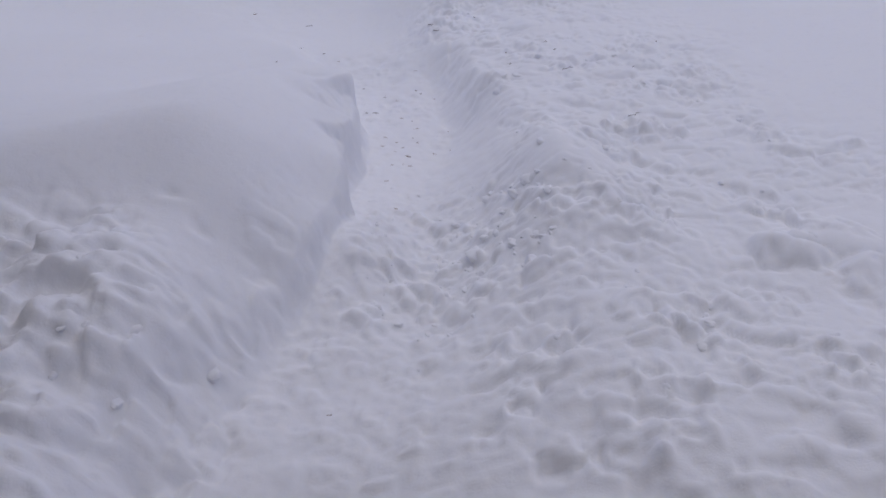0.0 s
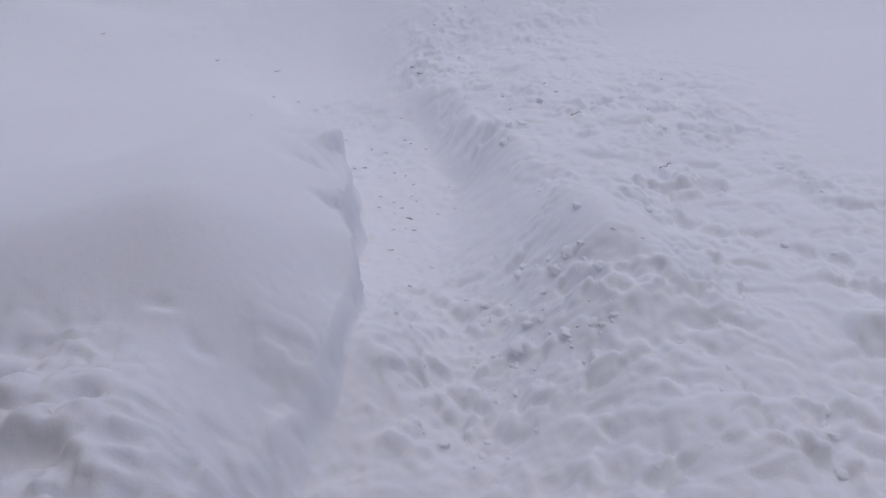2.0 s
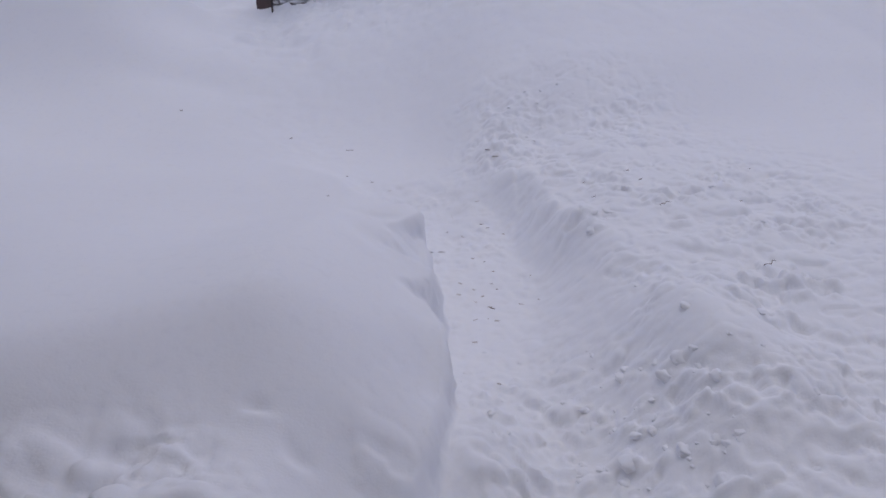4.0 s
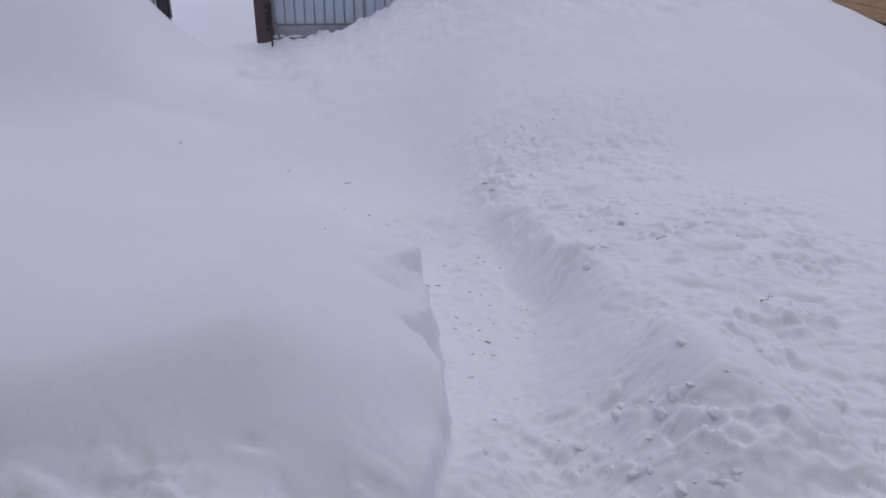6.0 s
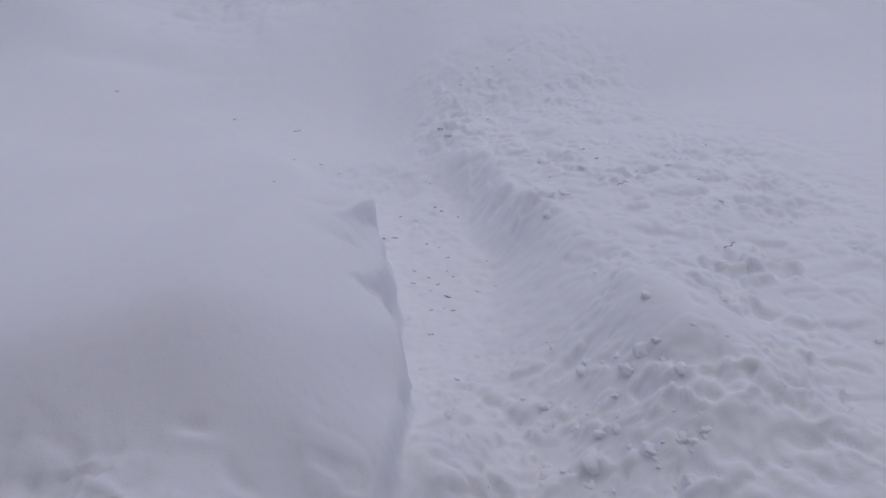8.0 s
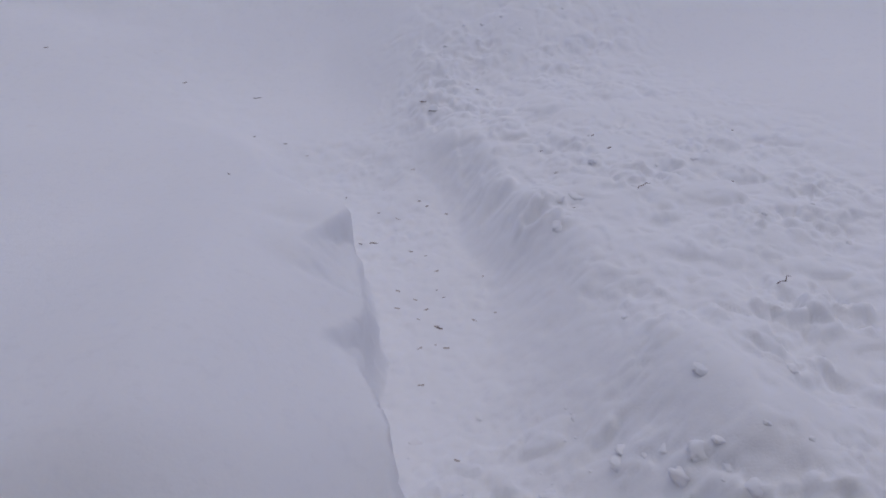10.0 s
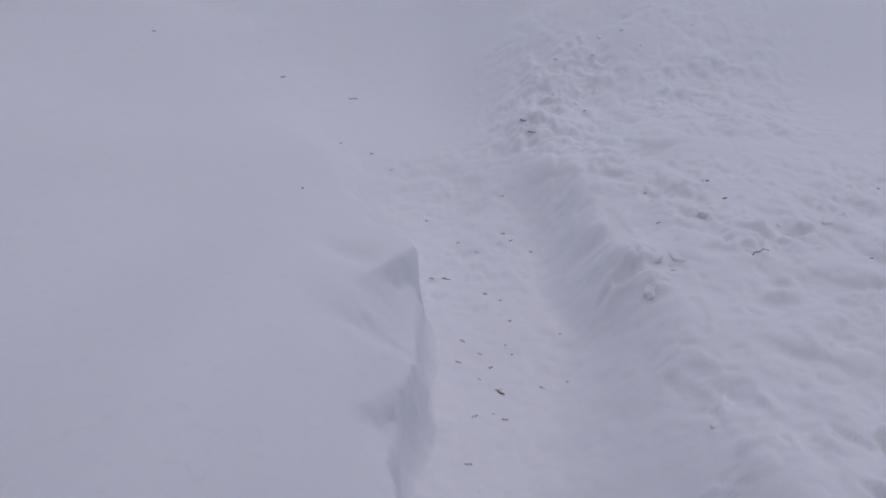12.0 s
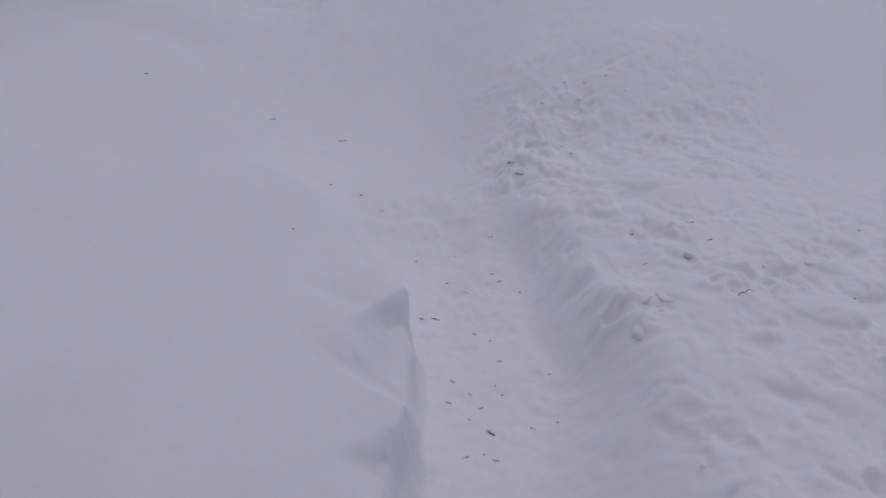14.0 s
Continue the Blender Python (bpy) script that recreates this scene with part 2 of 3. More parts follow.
    h = h - np.clip(r * (1.25 + 0.5 * rough_left) + 0.12 * on_slope + 0.35 * rough_floor, 0, 1.5) * (0.050 - 0.004 * rough_left) * (0.4 + 0.6 * patch_b) * dents
    h = h + r * patch * 0.13 * clods(x, y, 0.17, 1, 0.6)
    h = h + np.clip(r * patch_b + 1.0 * trench_clods, 0, 1) * 0.10 * clods(x, y, 0.085, 21, 0.6)
    h = h + np.clip(r * patch_b * 0.7 + 1.1 * trench_clods, 0, 1) * 0.035 * clods(x, y, 0.040, 33, 0.55)
    h = h + rough_floor * (0.010 * fractal(x * 7, y * 7, 50, 2) + 0.032 * patch_b * clods(x, y, 0.055, 53, 0.45) + 0.006 * fractal(x * 22, y * 22, 54, 2))
    for px, py, a, b, turn, depth in PITS_RIGHT + PITS_LEFT:
        jx, jy = 0.03 * value(x * 11, y * 11, 80), 0.03 * value(x * 11, y * 11, 81)
        h = h - 0.85 * depth * hill(x + jx, y + jy, px, py, a * 0.62, b * 0.62, turn) + depth * 0.25 * hill(x, y, px, py - b * 1.1, a * 0.8, b * 0.5, turn)
    # drifted snow: slow swells
    h = h + 0.018 * fractal(x * 0.9, y * 0.9, 60, 2) * smooth(1.2, 2.0, np.abs(x)) + 0.003 * left_of * fractal(x * 3, y * 3, 61, 2)
    # the heap thrown up before the fence, the drift beside the gap, the trough that leads there
    h = h - 0.07 * hill(x, y, -2.55, 7.25, 0.8, 0.22, -12)
    h = h + 1.33 * hill(x, y, -4.3, 8.8, 1.7, 1.25)
    top = 0.45 + 0.94 * smooth(-2.0, 0.5, x) - 0.97 * smooth(2.8, 5.1, x) + 0.04 * fractal(x * 1.9, y * 1.9, 70) + 0.035 * fractal(x * 6, y * 6, 71, 2) * smooth(-2.8, -2.0, x) * smooth(3.4, 2.2, x)
    far = smooth(5.7, 9.9, y) * smooth(-3.6, -2.7, x)
    h = h * (1 - far) + far * top
    flank = x + 2.22 - 0.34 * (9.7 - y) + 0.10 * value(x * 3, y * 3, 77)
    h = h + 0.10 * (smooth(-0.12, 0.22, flank) - 1) * smooth(7.0, 8.4, y) * smooth(-3.2, -2.6, x) * smooth(10.0, 9.8, y)
    h = h + 0.050 * fractal(x * 13, y * 13, 78, 2) * smooth(8.9, 9.6, y) * smooth(-2.4, -2.2, x) * smooth(0.6, -0.4, x)
    h = h - 0.30 * smooth(3.5, 4.5, x) * smooth(7.4, 9.2, y)
    h = h + 0.15 * smooth(7.3, 8.6, y) * smooth(-2.6, -2.2, x) * smooth(3.0, 1.6, x) * (0.3 + 0.7 * patch) * (clods(x, y, 0.24, 75, 0.5) + 0.5 * clods(x, y, 0.13, 76, 0.5))
    h = h - 0.035 * hill(x, y, 2.75, 7.3, 1.6, 0.16, -67) - 0.22 * hill(x, y, 3.3, 9.2, 0.9, 0.6)
    h = h + (0.80 - h) * smooth(10.3, 12.5, y)
    flat = smooth(14, 40, np.hypot(x, y - 6))
    return h * (1 - flat)


def axis(core_a, core_b, step, mid_a, mid_b, mid_step, end):
    """Places along one side of the sheet: close together in the middle, ever wider outside."""
    out = list(np.arange(core_a, core_b, step))

    def grow(p, way, limit_mid):
        got, d = [], step
        while abs(p) < end:
            inside = (p < limit_mid) if way > 0 else (p > limit_mid)
            d = min(d * 1.05, mid_step) if inside else d * 1.18
            p += way * d
            got.append(p)
        return got

    return np.array(grow(core_a, -1, mid_a)[::-1] + out + grow(out[-1], 1, mid_b))


def make_ground():
    xs, ys = axis(-1.45, 1.5, 0.009, -6.5, 6.5, 0.03, 900), axis(1.2, 6.4, 0.010, -0.5, 11.5, 0.03, 900)
    X, Y = np.meshgrid(xs, ys)
    Z = ground_height(X, Y)
    # steep faces are crumbled sideways too, with small overhangs
    steep = smooth(2.2, 3.4, np.abs(np.gradient(Z, axis=1) / np.gradient(X, axis=1)))
    X = X + steep * (0.016 * value(Y * 9, Z * 13, 101) + 0.008 * value(Y * 22, Z * 26, 102))
    nx, ny = len(xs), len(ys)
    me = bpy.data.meshes.new("ground")
    me.vertices.add(nx * ny)
    me.vertices.foreach_set("co", np.stack([X, Y, Z], -1).astype(np.float32).ravel())
    a = (np.arange(ny - 1)[:, None] * nx + np.arange(nx - 1)[None]).ravel()
    quads = np.stack([a, a + 1, a + 1 + nx, a + nx], -1).astype(np.int32)
    me.loops.add(quads.size)
    me.loops.foreach_set("vertex_index", quads.ravel())
    me.polygons.add(len(quads))
    me.polygons.foreach_set("loop_start", np.arange(len(quads), dtype=np.int32) * 4)
    me.polygons.foreach_set("use_smooth", np.ones(len(quads), dtype=bool))
    me.update(calc_edges=True)
    me.materials.append(SNOW)
    return tagged(new("ground", me), "deep trodden white snow with a shovelled path and drifts", "snow", kind="structure")


def height_at(x, y):
    return float(ground_height(np.array([[float(x)]]), np.array([[float(y)]]))[0, 0])


ground = make_ground()


# ---- small builders ----
def part(name, bm, material, parent=None, label=""):
    """One bmesh as one mesh object, under a thing or alone."""
    me = bpy.data.meshes.new(name)
    bm.normal_update()
    bm.to_mesh(me)
    bm.free()
    me.materials.append(material)
    ob = new(name, me)
    ob.parent = parent
    if label:
        ob["label"] = label
    return ob


def box(bm, x0, y0, z0, x1, y1, z1, bevel=0.0):
    got = bmesh.ops.create_cube(bm, size=1)["verts"]
    for v in got:
        v.co = Vector(((x0 + x1) / 2 + v.co.x * (x1 - x0), (y0 + y1) / 2 + v.co.y * (y1 - y0), (z0 + z1) / 2 + v.co.z * (z1 - z0)))
    if bevel:
        edges = list({e for v in got for e in v.link_edges})
        bmesh.ops.bevel(bm, geom=edges, offset=bevel, segments=2, affect="EDGES", profile=0.6)
    return bm


def stick(bm, points, radii, sides=7):
    """A tapered, bent rod along the points."""
    rings = []
    for i, p in enumerate(points):
        p = Vector(p)
        way = (Vector(points[min(i + 1, len(points) - 1)]) - Vector(points[max(i - 1, 0)])).normalized()
        u = way.orthogonal().normalized()
        w = way.cross(u)
        rings.append([bm.verts.new(p + radii[i] * (math.cos(2 * math.pi * k / sides) * u + math.sin(2 * math.pi * k / sides) * w)) for k in range(sides)])
    for a, b in zip(rings, rings[1:]):
        for k in range(sides):
            bm.faces.new((a[k], a[(k + 1) % sides], b[(k + 1) % sides], b[k]))
    bm.faces.new(rings[0][::-1])
    bm.faces.new(rings[-1])
    return bm


# ---- materials of the fence, the sheds and the litter ----
def painted_steel(name, paint, dirt, rust_amount=0.5):
    n = Nodes(name, rough=0.5, metal=0.15)
    tone = n.mix(n.noise(2.2, 4), paint, tuple(c * 0.82 for c in paint))
    streak = n.times(n.band(n.noise(9, 5, 0.6, (1, 1, 0.12)), 0.5, 0.75), 0.5)
    c = n.mix(streak, tone, dirt)
    rust = n.times(n.band(n.noise(14, 6, 0.7), 0.60, 0.72), rust_amount)
    n.colour(n.mix(rust, c, (0.20, 0.09, 0.05)))
    n.relief([(n.noise(60, 4), 0.002, 0.4)])
    return n.m


BLUE_SHEET = painted_steel("blue_grey_sheet_steel", (0.62, 0.70, 0.75), (0.42, 0.45, 0.48), 0.25)
BROWN_STEEL = painted_steel("brown_painted_steel", (0.13, 0.085, 0.08), (0.08, 0.06, 0.06), 0.6)
DARK_STEEL = painted_steel("dark_steel", (0.055, 0.045, 0.045), (0.04, 0.03, 0.03), 0.5)
PLINTH_SHEET = painted_steel("dirty_grey_sheet", (0.58, 0.60, 0.62), (0.36, 0.30, 0.27), 0.75)
RUSTY_RAIL = painted_steel("rusty_rail", (0.28, 0.26, 0.26), (0.20, 0.13, 0.10), 0.9)


def wood(name, light, dark, rough=0.7):
    n = Nodes(name, rough=rough)
    grain = n.band(n.noise(5, 6, 0.65, (0.5, 7, 9)), 0.35, 0.68)
    blotch = n.times(n.band(n.noise(1.7, 3), 0.4, 0.7), 0.5)
    n.colour(n.mix(blotch, n.mix(grain, light, dark), dark))
    n.relief([(n.noise(7, 6, 0.65, (0.6, 9, 11)), 0.004, 0.5)])
    return n.m


TAN_BOARD = wood("tan_varnished_board", (0.62, 0.40, 0.18), (0.42, 0.25, 0.11), 0.55)
DARK_BOARD = wood("dark_weathered_board", (0.10, 0.075, 0.06), (0.055, 0.04, 0.035), 0.8)
TWIG = wood("dry_twig", (0.22, 0.17, 0.14), (0.12, 0.09, 0.075), 0.8)
BARK = wood("bark", (0.20, 0.13, 0.10), (0.09, 0.06, 0.05), 0.85)
LEAF = wood("dead_leaf", (0.52, 0.46, 0.42), (0.40, 0.34, 0.30), 0.75)


# ---- unseen walls, added to block sky light from the near snow ----
def make_sky_blockers():
    bm = bmesh.new()
    box(bm, -9, -0.65, -0.3, 5, -0.4, 3.8)
    tagged(part("sky_blocker_south", bm, DARK_BOARD), kind="structure")
    # taller added block on the left, to darken the near drift
    bm = bmesh.new()
    box(bm, -8.0, -0.395, -0.3, -1.5, 2.3, 7.0)
    tagged(part("sky_blocker_west", bm, DARK_BOARD), kind="structure")


make_sky_blockers()


# ---- the fence with its gap ----
def sheet(width, height, pitch=0.115, depth=0.03, thick=0.0012):
    """A trapezoid-ribbed steel sheet from its lower left corner, along x, ribs upright."""
    bm = bmesh.new()
    xs, k = [], 0.0
    while k < width:
        for f, d in ((0.0, 0), (0.06, depth), (0.16, depth), (0.22, 0)):
            if k + f * pitch <= width:
                xs.append((k + f * pitch, d))
        k += pitch
    xs.append((width, 0))
    cols = []
    for px, d in xs:
        cols.append([bm.verts.new((px, d + o, z)) for o in (0, thick) for z in (0, height)])
    for a, b in zip(cols, cols[1:]):
        bm.faces.new((a[0], b[0], b[1], a[1]))
        bm.faces.new((a[2], a[3], b[3], b[2]))
        bm.faces.new((a[0], a[2], b[2], b[0]))
        bm.faces.new((a[1], b[1], b[3], a[3]))
    return bm


def make_fence():
    root = tagged(new("metal_fence"), "blue-grey ribbed steel fence half buried in a snow heap", "fence")
    root.location = (-2.51, 10.0, 0.34)
    # post: a folded brown channel
    bm = bmesh.new()
    box(bm, 0.03, -0.05, -0.3, 0.18, 0.05, 1.85, 0.006)
    box(bm, 0.0, -0.035, -0.3, 0.028, 0.04, 1.85, 0.004)
    part("post", bm, BROWN_STEEL, root, "brown painted steel gate post, rusty")
    plate = part("hinge_plate", box(bmesh.new(), 0.125, -0.062, 0.22, 0.165, -0.052, 0.52, 0.003), DARK_STEEL, root, "dark steel hinge plate")
    for z in (0.28, 0.46):
        bm = bmesh.new()
        bmesh.ops.create_cone(bm, cap_ends=True, segments=6, radius1=0.010, radius2=0.009, depth=0.010, matrix=pose(0.145, -0.067, z, 90))
        part("bolt", bm, RUSTY_RAIL, plate)
    part("hinge_pin", stick(bmesh.new(), [(0.205, -0.20, -0.22), (0.200, -0.13, 0.10), (0.192, -0.06, 0.55)], [0.012, 0.012, 0.012]), DARK_STEEL, root)
    part("edge_strip", box(bmesh.new(), 0.182, -0.02, 0.06, 0.215, 0.03, 1.85, 0.004), RUSTY_RAIL, root)
    wide = 1.05
    for i in range(5):
        ob = part("sheet", sheet(wide + 0.02, 1.58), BLUE_SHEET, root)
        ob.location = (0.215 + i * wide, 0.012 + 0.003 * (i % 2), 0.29)
    part("plinth_sheet", box(bmesh.new(), 0.215, 0.034, -0.2, 0.215 + 5 * wide, 0.040, 0.31), PLINTH_SHEET, root, "flat dented grey sheet along the foot")
    part("rail", box(bmesh.new(), 0.215, -0.014, 0.280, 0.215 + 5 * wide, 0.008, 0.296, 0.003), RUSTY_RAIL, root)
    part("rail", box(bmesh.new(), 0.215, -0.02, 0.125, 0.215 + 5 * wide, 0.022, 0.152, 0.004), RUSTY_RAIL, root, "rusty lower rail with snow on it")
    part("rail", box(bmesh.new(), 0.215, -0.02, 1.74, 0.215 + 5 * wide, 0.008, 1.78, 0.004), RUSTY_RAIL, root)
    part("brace", stick(bmesh.new(), [(0.20, -0.03, 0.32), (0.27, -0.04, 0.15), (0.30, -0.04, 0.05)], [0.012, 0.012, 0.012]), RUSTY_RAIL, root)
    for i in range(1, 6):
        part("back_post", box(bmesh.new(), 0.20 + i * wide - 0.03, 0.045, -0.3, 0.20 + i * wide + 0.03, 0.105, 1.85, 0.004), BROWN_STEEL, root)
    # snow lodged on the lower rail
    rng = random.Random(5)
    for i in range(9):
        bm = bmesh.new()
        bmesh.ops.create_icosphere(bm, subdivisions=2, radius=1)
        for v in bm.verts:
            v.co *= 1 + 0.25 * noise.noise(v.co * 2 + Vector((i, 0, 0)))
            v.co = Vector((v.co.x * rng.uniform(0.04, 0.11), v.co.y * 0.022, v.co.z * 0.02))
        ob = part("lodged_snow", bm, SNOW, root)
        ob.location = (0.26 + i * 0.19 + rng.uniform(-0.05, 0.05), -0.01, rng.choice((0.158, 0.158, 0.30)))
    return root


def make_gate_post():
    root = tagged(new("gate_post"), "dark steel gate post and fence strip buried in a drift", "post")
    root.location = (-3.62, 10.0, 0.30)
    part("post", box(bmesh.new(), 0.0, -0.05, -0.2, 0.12, 0.05, 1.85, 0.006), DARK_STEEL, root)
    part("edge_strip", box(bmesh.new(), 0.123, -0.02, 0.42, 0.142, 0.03, 1.85, 0.004), BROWN_STEEL, root)
    ob = part("sheet", sheet(2.1, 1.45), BLUE_SHEET, root)
    ob.location = (-2.12, 0.0, 0.40)
    part("rail", box(bmesh.new(), -2.12, -0.03, 0.42, -0.003, -0.004, 0.45, 0.003), RUSTY_RAIL, root)
    return root


make_fence()
make_gate_post()


# ---- the tan boarded shed beyond the heap ----
def make_shed():
    """A long shed whose boarded side runs away from the yard."""
    root = tagged(new("shed"), "tan boarded wooden shed rising behind the snow", "shed")
    root.matrix_basis = pose(5.68, 14.2, 0.0, 0, 0, 257)
    long = 6.6
    # dark box: its colour stands in for the shade of the gap
    part("gap_block", box(bmesh.new(), 0.10, 0.10, -0.3, long - 0.1, 2.4, 0.52), DARK_STEEL, root, "dark recessed block standing in for the shaded gap under boards")
    z = 0.60
    for i in range(9):
        bm = bmesh.new()
        box(bm, 0.0, 0.004 * (i % 2), z, long, 0.035 + 0.004 * (i % 2), z + 0.148, 0.008)
        part("board", bm, TAN_BOARD, root)
        z += 0.151
    part("sill_board", box(bmesh.new(), 0.0, -0.012, 0.575, long, -0.001, 0.612, 0.003), DARK_BOARD, root, "dark lower edge board")
    part("side_wall", box(bmesh.new(), 0.0, 0.045, 0.60, 0.04, 2.4, z, 0.004), TAN_BOARD, root)
    part("back_wall", box(bmesh.new(), 0.045, 2.36, 0.60, long, 2.4, z, 0.004), TAN_BOARD, root)
    part("end_wall", box(bmesh.new(), long - 0.04, 0.045, 0.60, long, 2.355, z, 0.004), TAN_BOARD, root)
    part("roof", box(bmesh.new(), -0.1, -0.15, z + 0.005, long + 0.1, 2.5, z + 0.06, 0.01), DARK_BOARD, root)
    bm = bmesh.new()
    box(bm, 0.02, -0.05, 0.512, long - 0.02, 0.14, 0.572, 0.022)
    part("snow_ledge", bm, SNOW, root, "strip of snow lodged under the boards")
    return root


make_shed()


# ---- loose snow clods ----
def clod_mesh(k):
    bm = bmesh.new()
    bmesh.ops.create_icosphere(bm, subdivisions=3, radius=1)
    off = Vector((k * 3.1, k * 1.7, 0))
    for v in bm.verts:
        v.co = Vector([math.copysign(abs(c) ** 0.72, c) for c in v.co])
        p = v.co.copy()
        v.co *= 1 + 0.34 * noise.noise(p * 1.3 + off) + 0.16 * noise.noise(p * 3.1 + off) + 0.06 * noise.noise(p * 7 + off)
        v.co.z *= 0.62
    for f in bm.faces:
        f.smooth = True
    me = bpy.data.meshes.new("snow_clod")
    bm.to_mesh(me)
    bm.free()
    me.materials.append(SNOW)
    return me


def scatter_clods():
    shapes = [clod_mesh(k) for k in range(8)]
    rng = random.Random(21)
    # region x0, x1, y0, y1, how many, smallest, largest
    for x0, x1, y0, y1, many, small, large in (
        (-0.02, 0.40, 2.35, 3.0, 54, 0.010, 0.034), (-0.34, 0.15, 1.9, 3.3, 50, 0.006, 0.022),
        (0.30, 1.25, 1.6, 3.0, 22, 0.012, 0.036), (0.25, 1.5, 3.0, 4.9, 26, 0.012, 0.040),
        (-0.15, 0.85, 5.3, 6.3, 14, 0.012, 0.030), (-1.25, -0.6, 1.4, 2.0, 20, 0.012, 0.040),
        (-0.40, 0.05, 3.1, 4.6, 24, 0.005, 0.014),
    ):
        for _ in range(many):
            x, y = rng.uniform(x0, x1), rng.uniform(y0, y1)
            size = 0.85 * (small + (large - small) * rng.random() ** 2.2)
            ob = new("snow_clod", rng.choice(shapes))
            m = pose(x, y, height_at(x, y) - size * rng.uniform(0.30, 0.58), rng.uniform(-25, 25), rng.uniform(-25, 25), rng.uniform(0, 360))
            ob.matrix_basis = m @ Matrix.Diagonal((size, size * rng.uniform(0.7, 1.1), size * rng.uniform(0.7, 1.0), 1))
            tagged(ob, "loose rounded clod of white snow on the trodden snow", "snow clod", "clods of snow")


scatter_clods()


# ---- litter on the snow ----
def twig_mesh(k, length, thick):
    rng = random.Random(k)
    bm = bmesh.new()
    pts = [(length * (f - 0.5), rng.uniform(-0.12, 0.12) * length, thick * 0.6 + rng.uniform(0, 0.10) * length * (f > 0.7)) for f in (0, 0.25, 0.5, 0.75, 1)]
    stick(bm, pts, [thick, thick * 0.9, thick * 0.85, thick * 0.7, thick * 0.35], 6)
    return bm


def chip_mesh(k, length, width):
    """A curled flake of bark."""
    rng = random.Random(k)
    bm = bmesh.new()
    n = 7
    lines = []
    for i in range(n):
        f = i / (n - 1)
        w = width * (0.35 + 0.65 * math.sin(math.pi * (0.12 + 0.76 * f))) * rng.uniform(0.75, 1.1)
        z = 0.07 * length * (2 * f - 1) ** 2 + 0.001
        lines.append([bm.verts.new((length * (f - 0.5), s * w / 2, z + abs(s) * 0.15 * width + t)) for t in (0, 0.0022) for s in (-1, 0, 1)])
    for a, b in zip(lines, lines[1:]):
        for k0, k1 in ((0, 1), (1, 2)):
            bm.faces.new((a[k0], a[k1], b[k1], b[k0]))
            bm.faces.new((a[k0 + 3], b[k0 + 3], b[k1 + 3], a[k1 + 3]))
        bm.faces.new((a[0], b[0], b[3], a[3]))
        bm.faces.new((a[2], a[5], b[5], b[2]))
    bm.faces.new((lines[0][0], lines[0][3], lines[0][4], lines[0][5], lines[0][2], lines[0][1]))
    bm.faces.new((lines[-1][0], lines[-1][1], lines[-1][2], lines[-1][5], lines[-1][4], lines[-1][3]))
    return bm


def lay(ob, x, y, turn, label, category, group, sunk=0.0015):
    ob.matrix_basis = pose(x, y, height_at(x, y) - sunk, 0, 0, turn)
    tagged(ob, label, category, group)


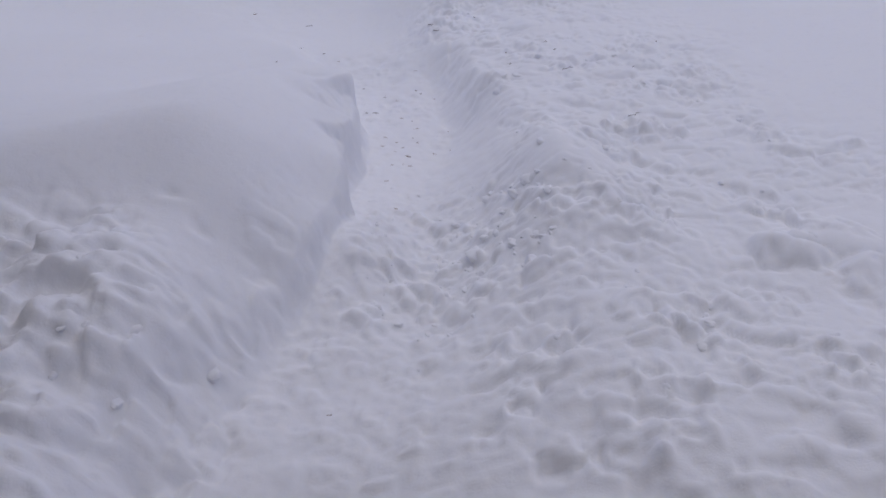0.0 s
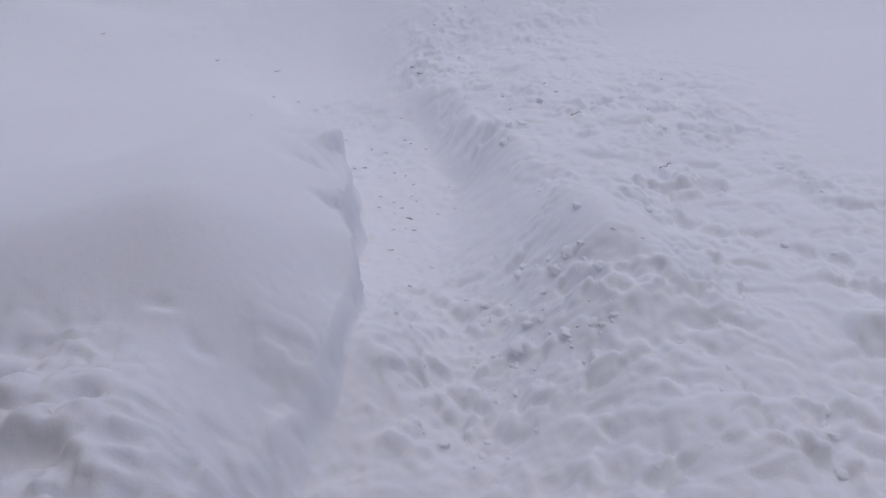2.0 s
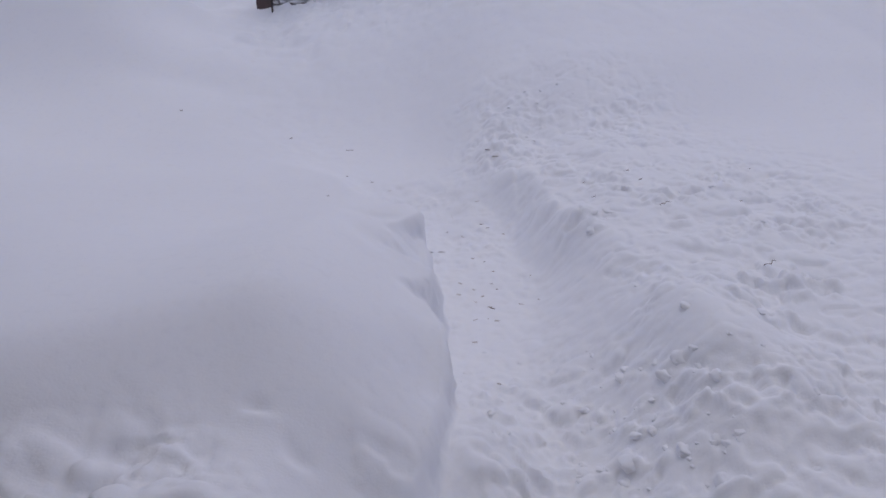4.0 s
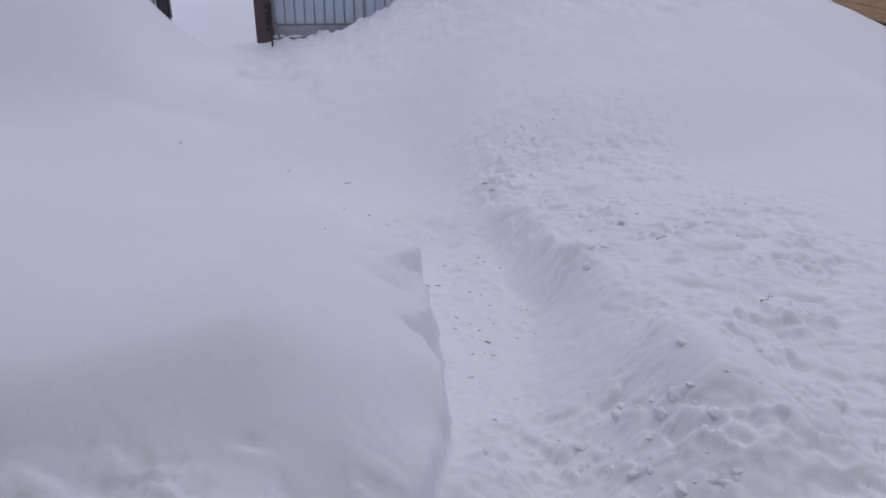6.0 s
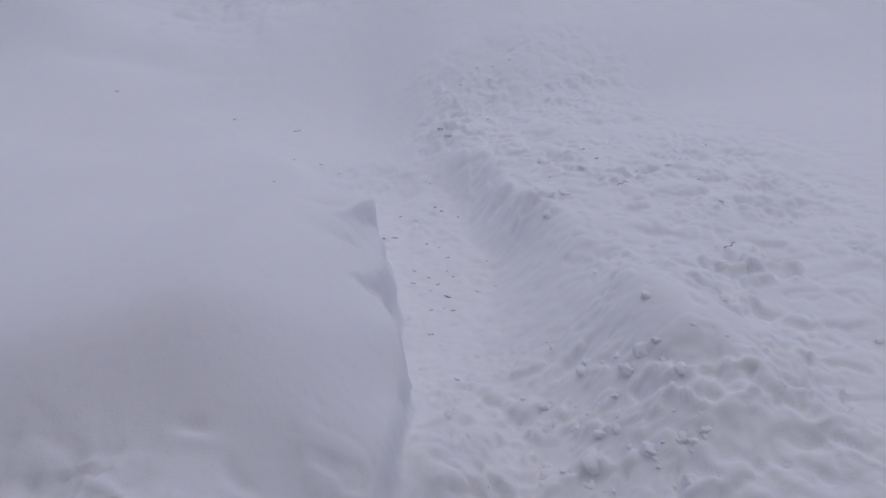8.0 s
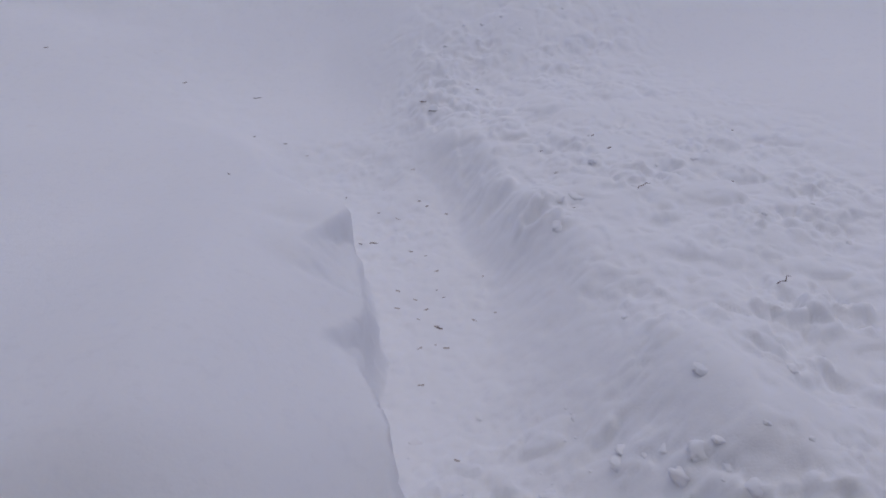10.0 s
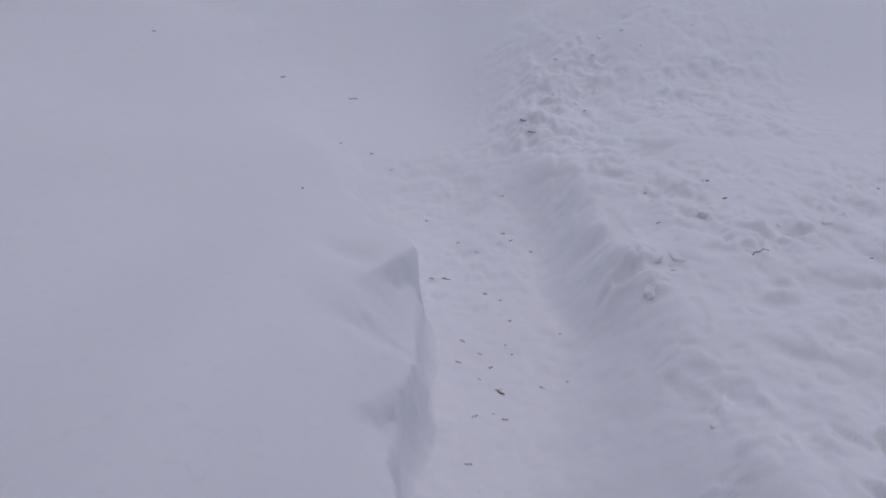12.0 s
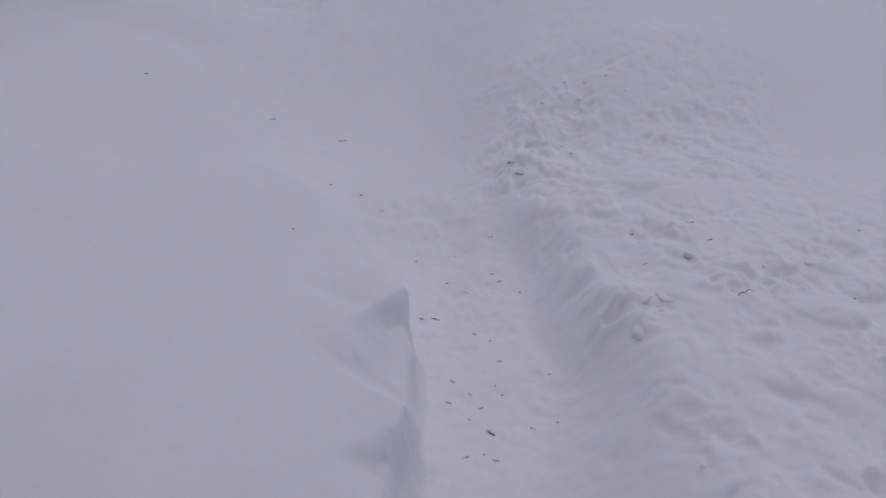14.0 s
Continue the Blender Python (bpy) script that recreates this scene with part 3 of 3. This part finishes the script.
# x, y, length, turn
TWIGS = [
    (0.385, 4.174, 0.09, 36), (0.676, 4.257, 0.1, 28), (-1.062, 6.149, 0.07, 8), (0.39, 4.513, 0.04, 23), (0.889, 3.529, 0.1, 22),
    (-0.058, 5.431, 0.06, -15), (0.365, 4.176, 0.07, 30), (-0.406, 4.476, 0.06, 2),
]
# the flake at (-0.1, 5.551) stands in for a dark, shaded crack
CHIPS = [
    (-0.179, 4.818, 0.028, -10), (-0.147, 4.765, 0.03, 35), (-0.37, 4.757, 0.026, 29), (-0.458, 4.465, 0.03, -24), (-0.409, 4.478, 0.032, 7),
    (-0.186, 4.361, 0.018, 37), (-0.142, 4.052, 0.018, 20), (-0.166, 4.085, 0.014, 34), (-0.179, 3.843, 0.045, -32), (-1.52, 6.337, 0.05, 37),
    (-1.021, 4.746, 0.026, -39), (-1.009, 5.494, 0.03, 20), (-0.843, 5.434, 0.035, -7), (-0.523, 4.945, 0.02, 30), (-0.1, 5.551, 0.06, -11),
    (0.211, 5.655, 0.03, -16), (0.617, 4.788, 0.03, 20), (0.659, 4.663, 0.04, 29), (0.378, 4.767, 0.028, 30), (1.028, 4.223, 0.022, 20),
    (1.292, 4.801, 0.03, 10), (-2.42, 6.67, 0.05, 5),
]
LEAVES = [
    (-0.286, 4.694, 0.05, -21), (-0.056, 4.705, 0.06, -11), (-0.25, 4.393, 0.06, -21), (-0.153, 4.226, 0.05, 26), (0.031, 4.156, 0.04, 9),
    (-0.317, 4.089, 0.05, -39), (-0.254, 4.033, 0.04, -32), (-0.326, 3.981, 0.05, -20), (-0.219, 3.965, 0.06, 35), (-0.044, 3.884, 0.05, -35),
    (0.042, 3.909, 0.04, -2), (-0.252, 3.899, 0.03, -37), (-0.166, 3.725, 0.05, -6), (-0.207, 3.746, 0.04, 20), (-0.26, 3.721, 0.05, 36),
    (-0.338, 5.003, 0.04, 9), (-0.19, 5.078, 0.05, 14), (-0.725, 5.298, 0.04, 10), (-0.295, 1.757, 0.035, 10), (-0.271, 3.522, 0.05, 5),
    (-0.187, 3.857, 0.05, 10), (-0.2, 3.14, 0.04, -30),
]


def litter():
    for k, (x, y, length, turn) in enumerate(TWIGS):
        lay(part("twig", twig_mesh(k, length * 0.7, 0.0016 + 0.0006 * (k % 3)), TWIG), x, y, turn, "thin dark dry twig lying on the snow", "twig", "litter on the snow")
    for k, (x, y, length, turn) in enumerate(CHIPS):
        lay(part("bark_chip", chip_mesh(k, length * 0.55, length * 0.14), BARK), x, y, turn, "small dark curled bark flake on the snow", "bark", "litter on the snow")
    for k, (x, y, length, turn) in enumerate(LEAVES):
        lay(part("leaf_scrap", chip_mesh(k + 50, length * 0.42, length * 0.15), LEAF), x, y, turn, "pale brown scrap of dead leaf half sunk in the path", "leaf", "litter on the snow", 0.0035)


litter()
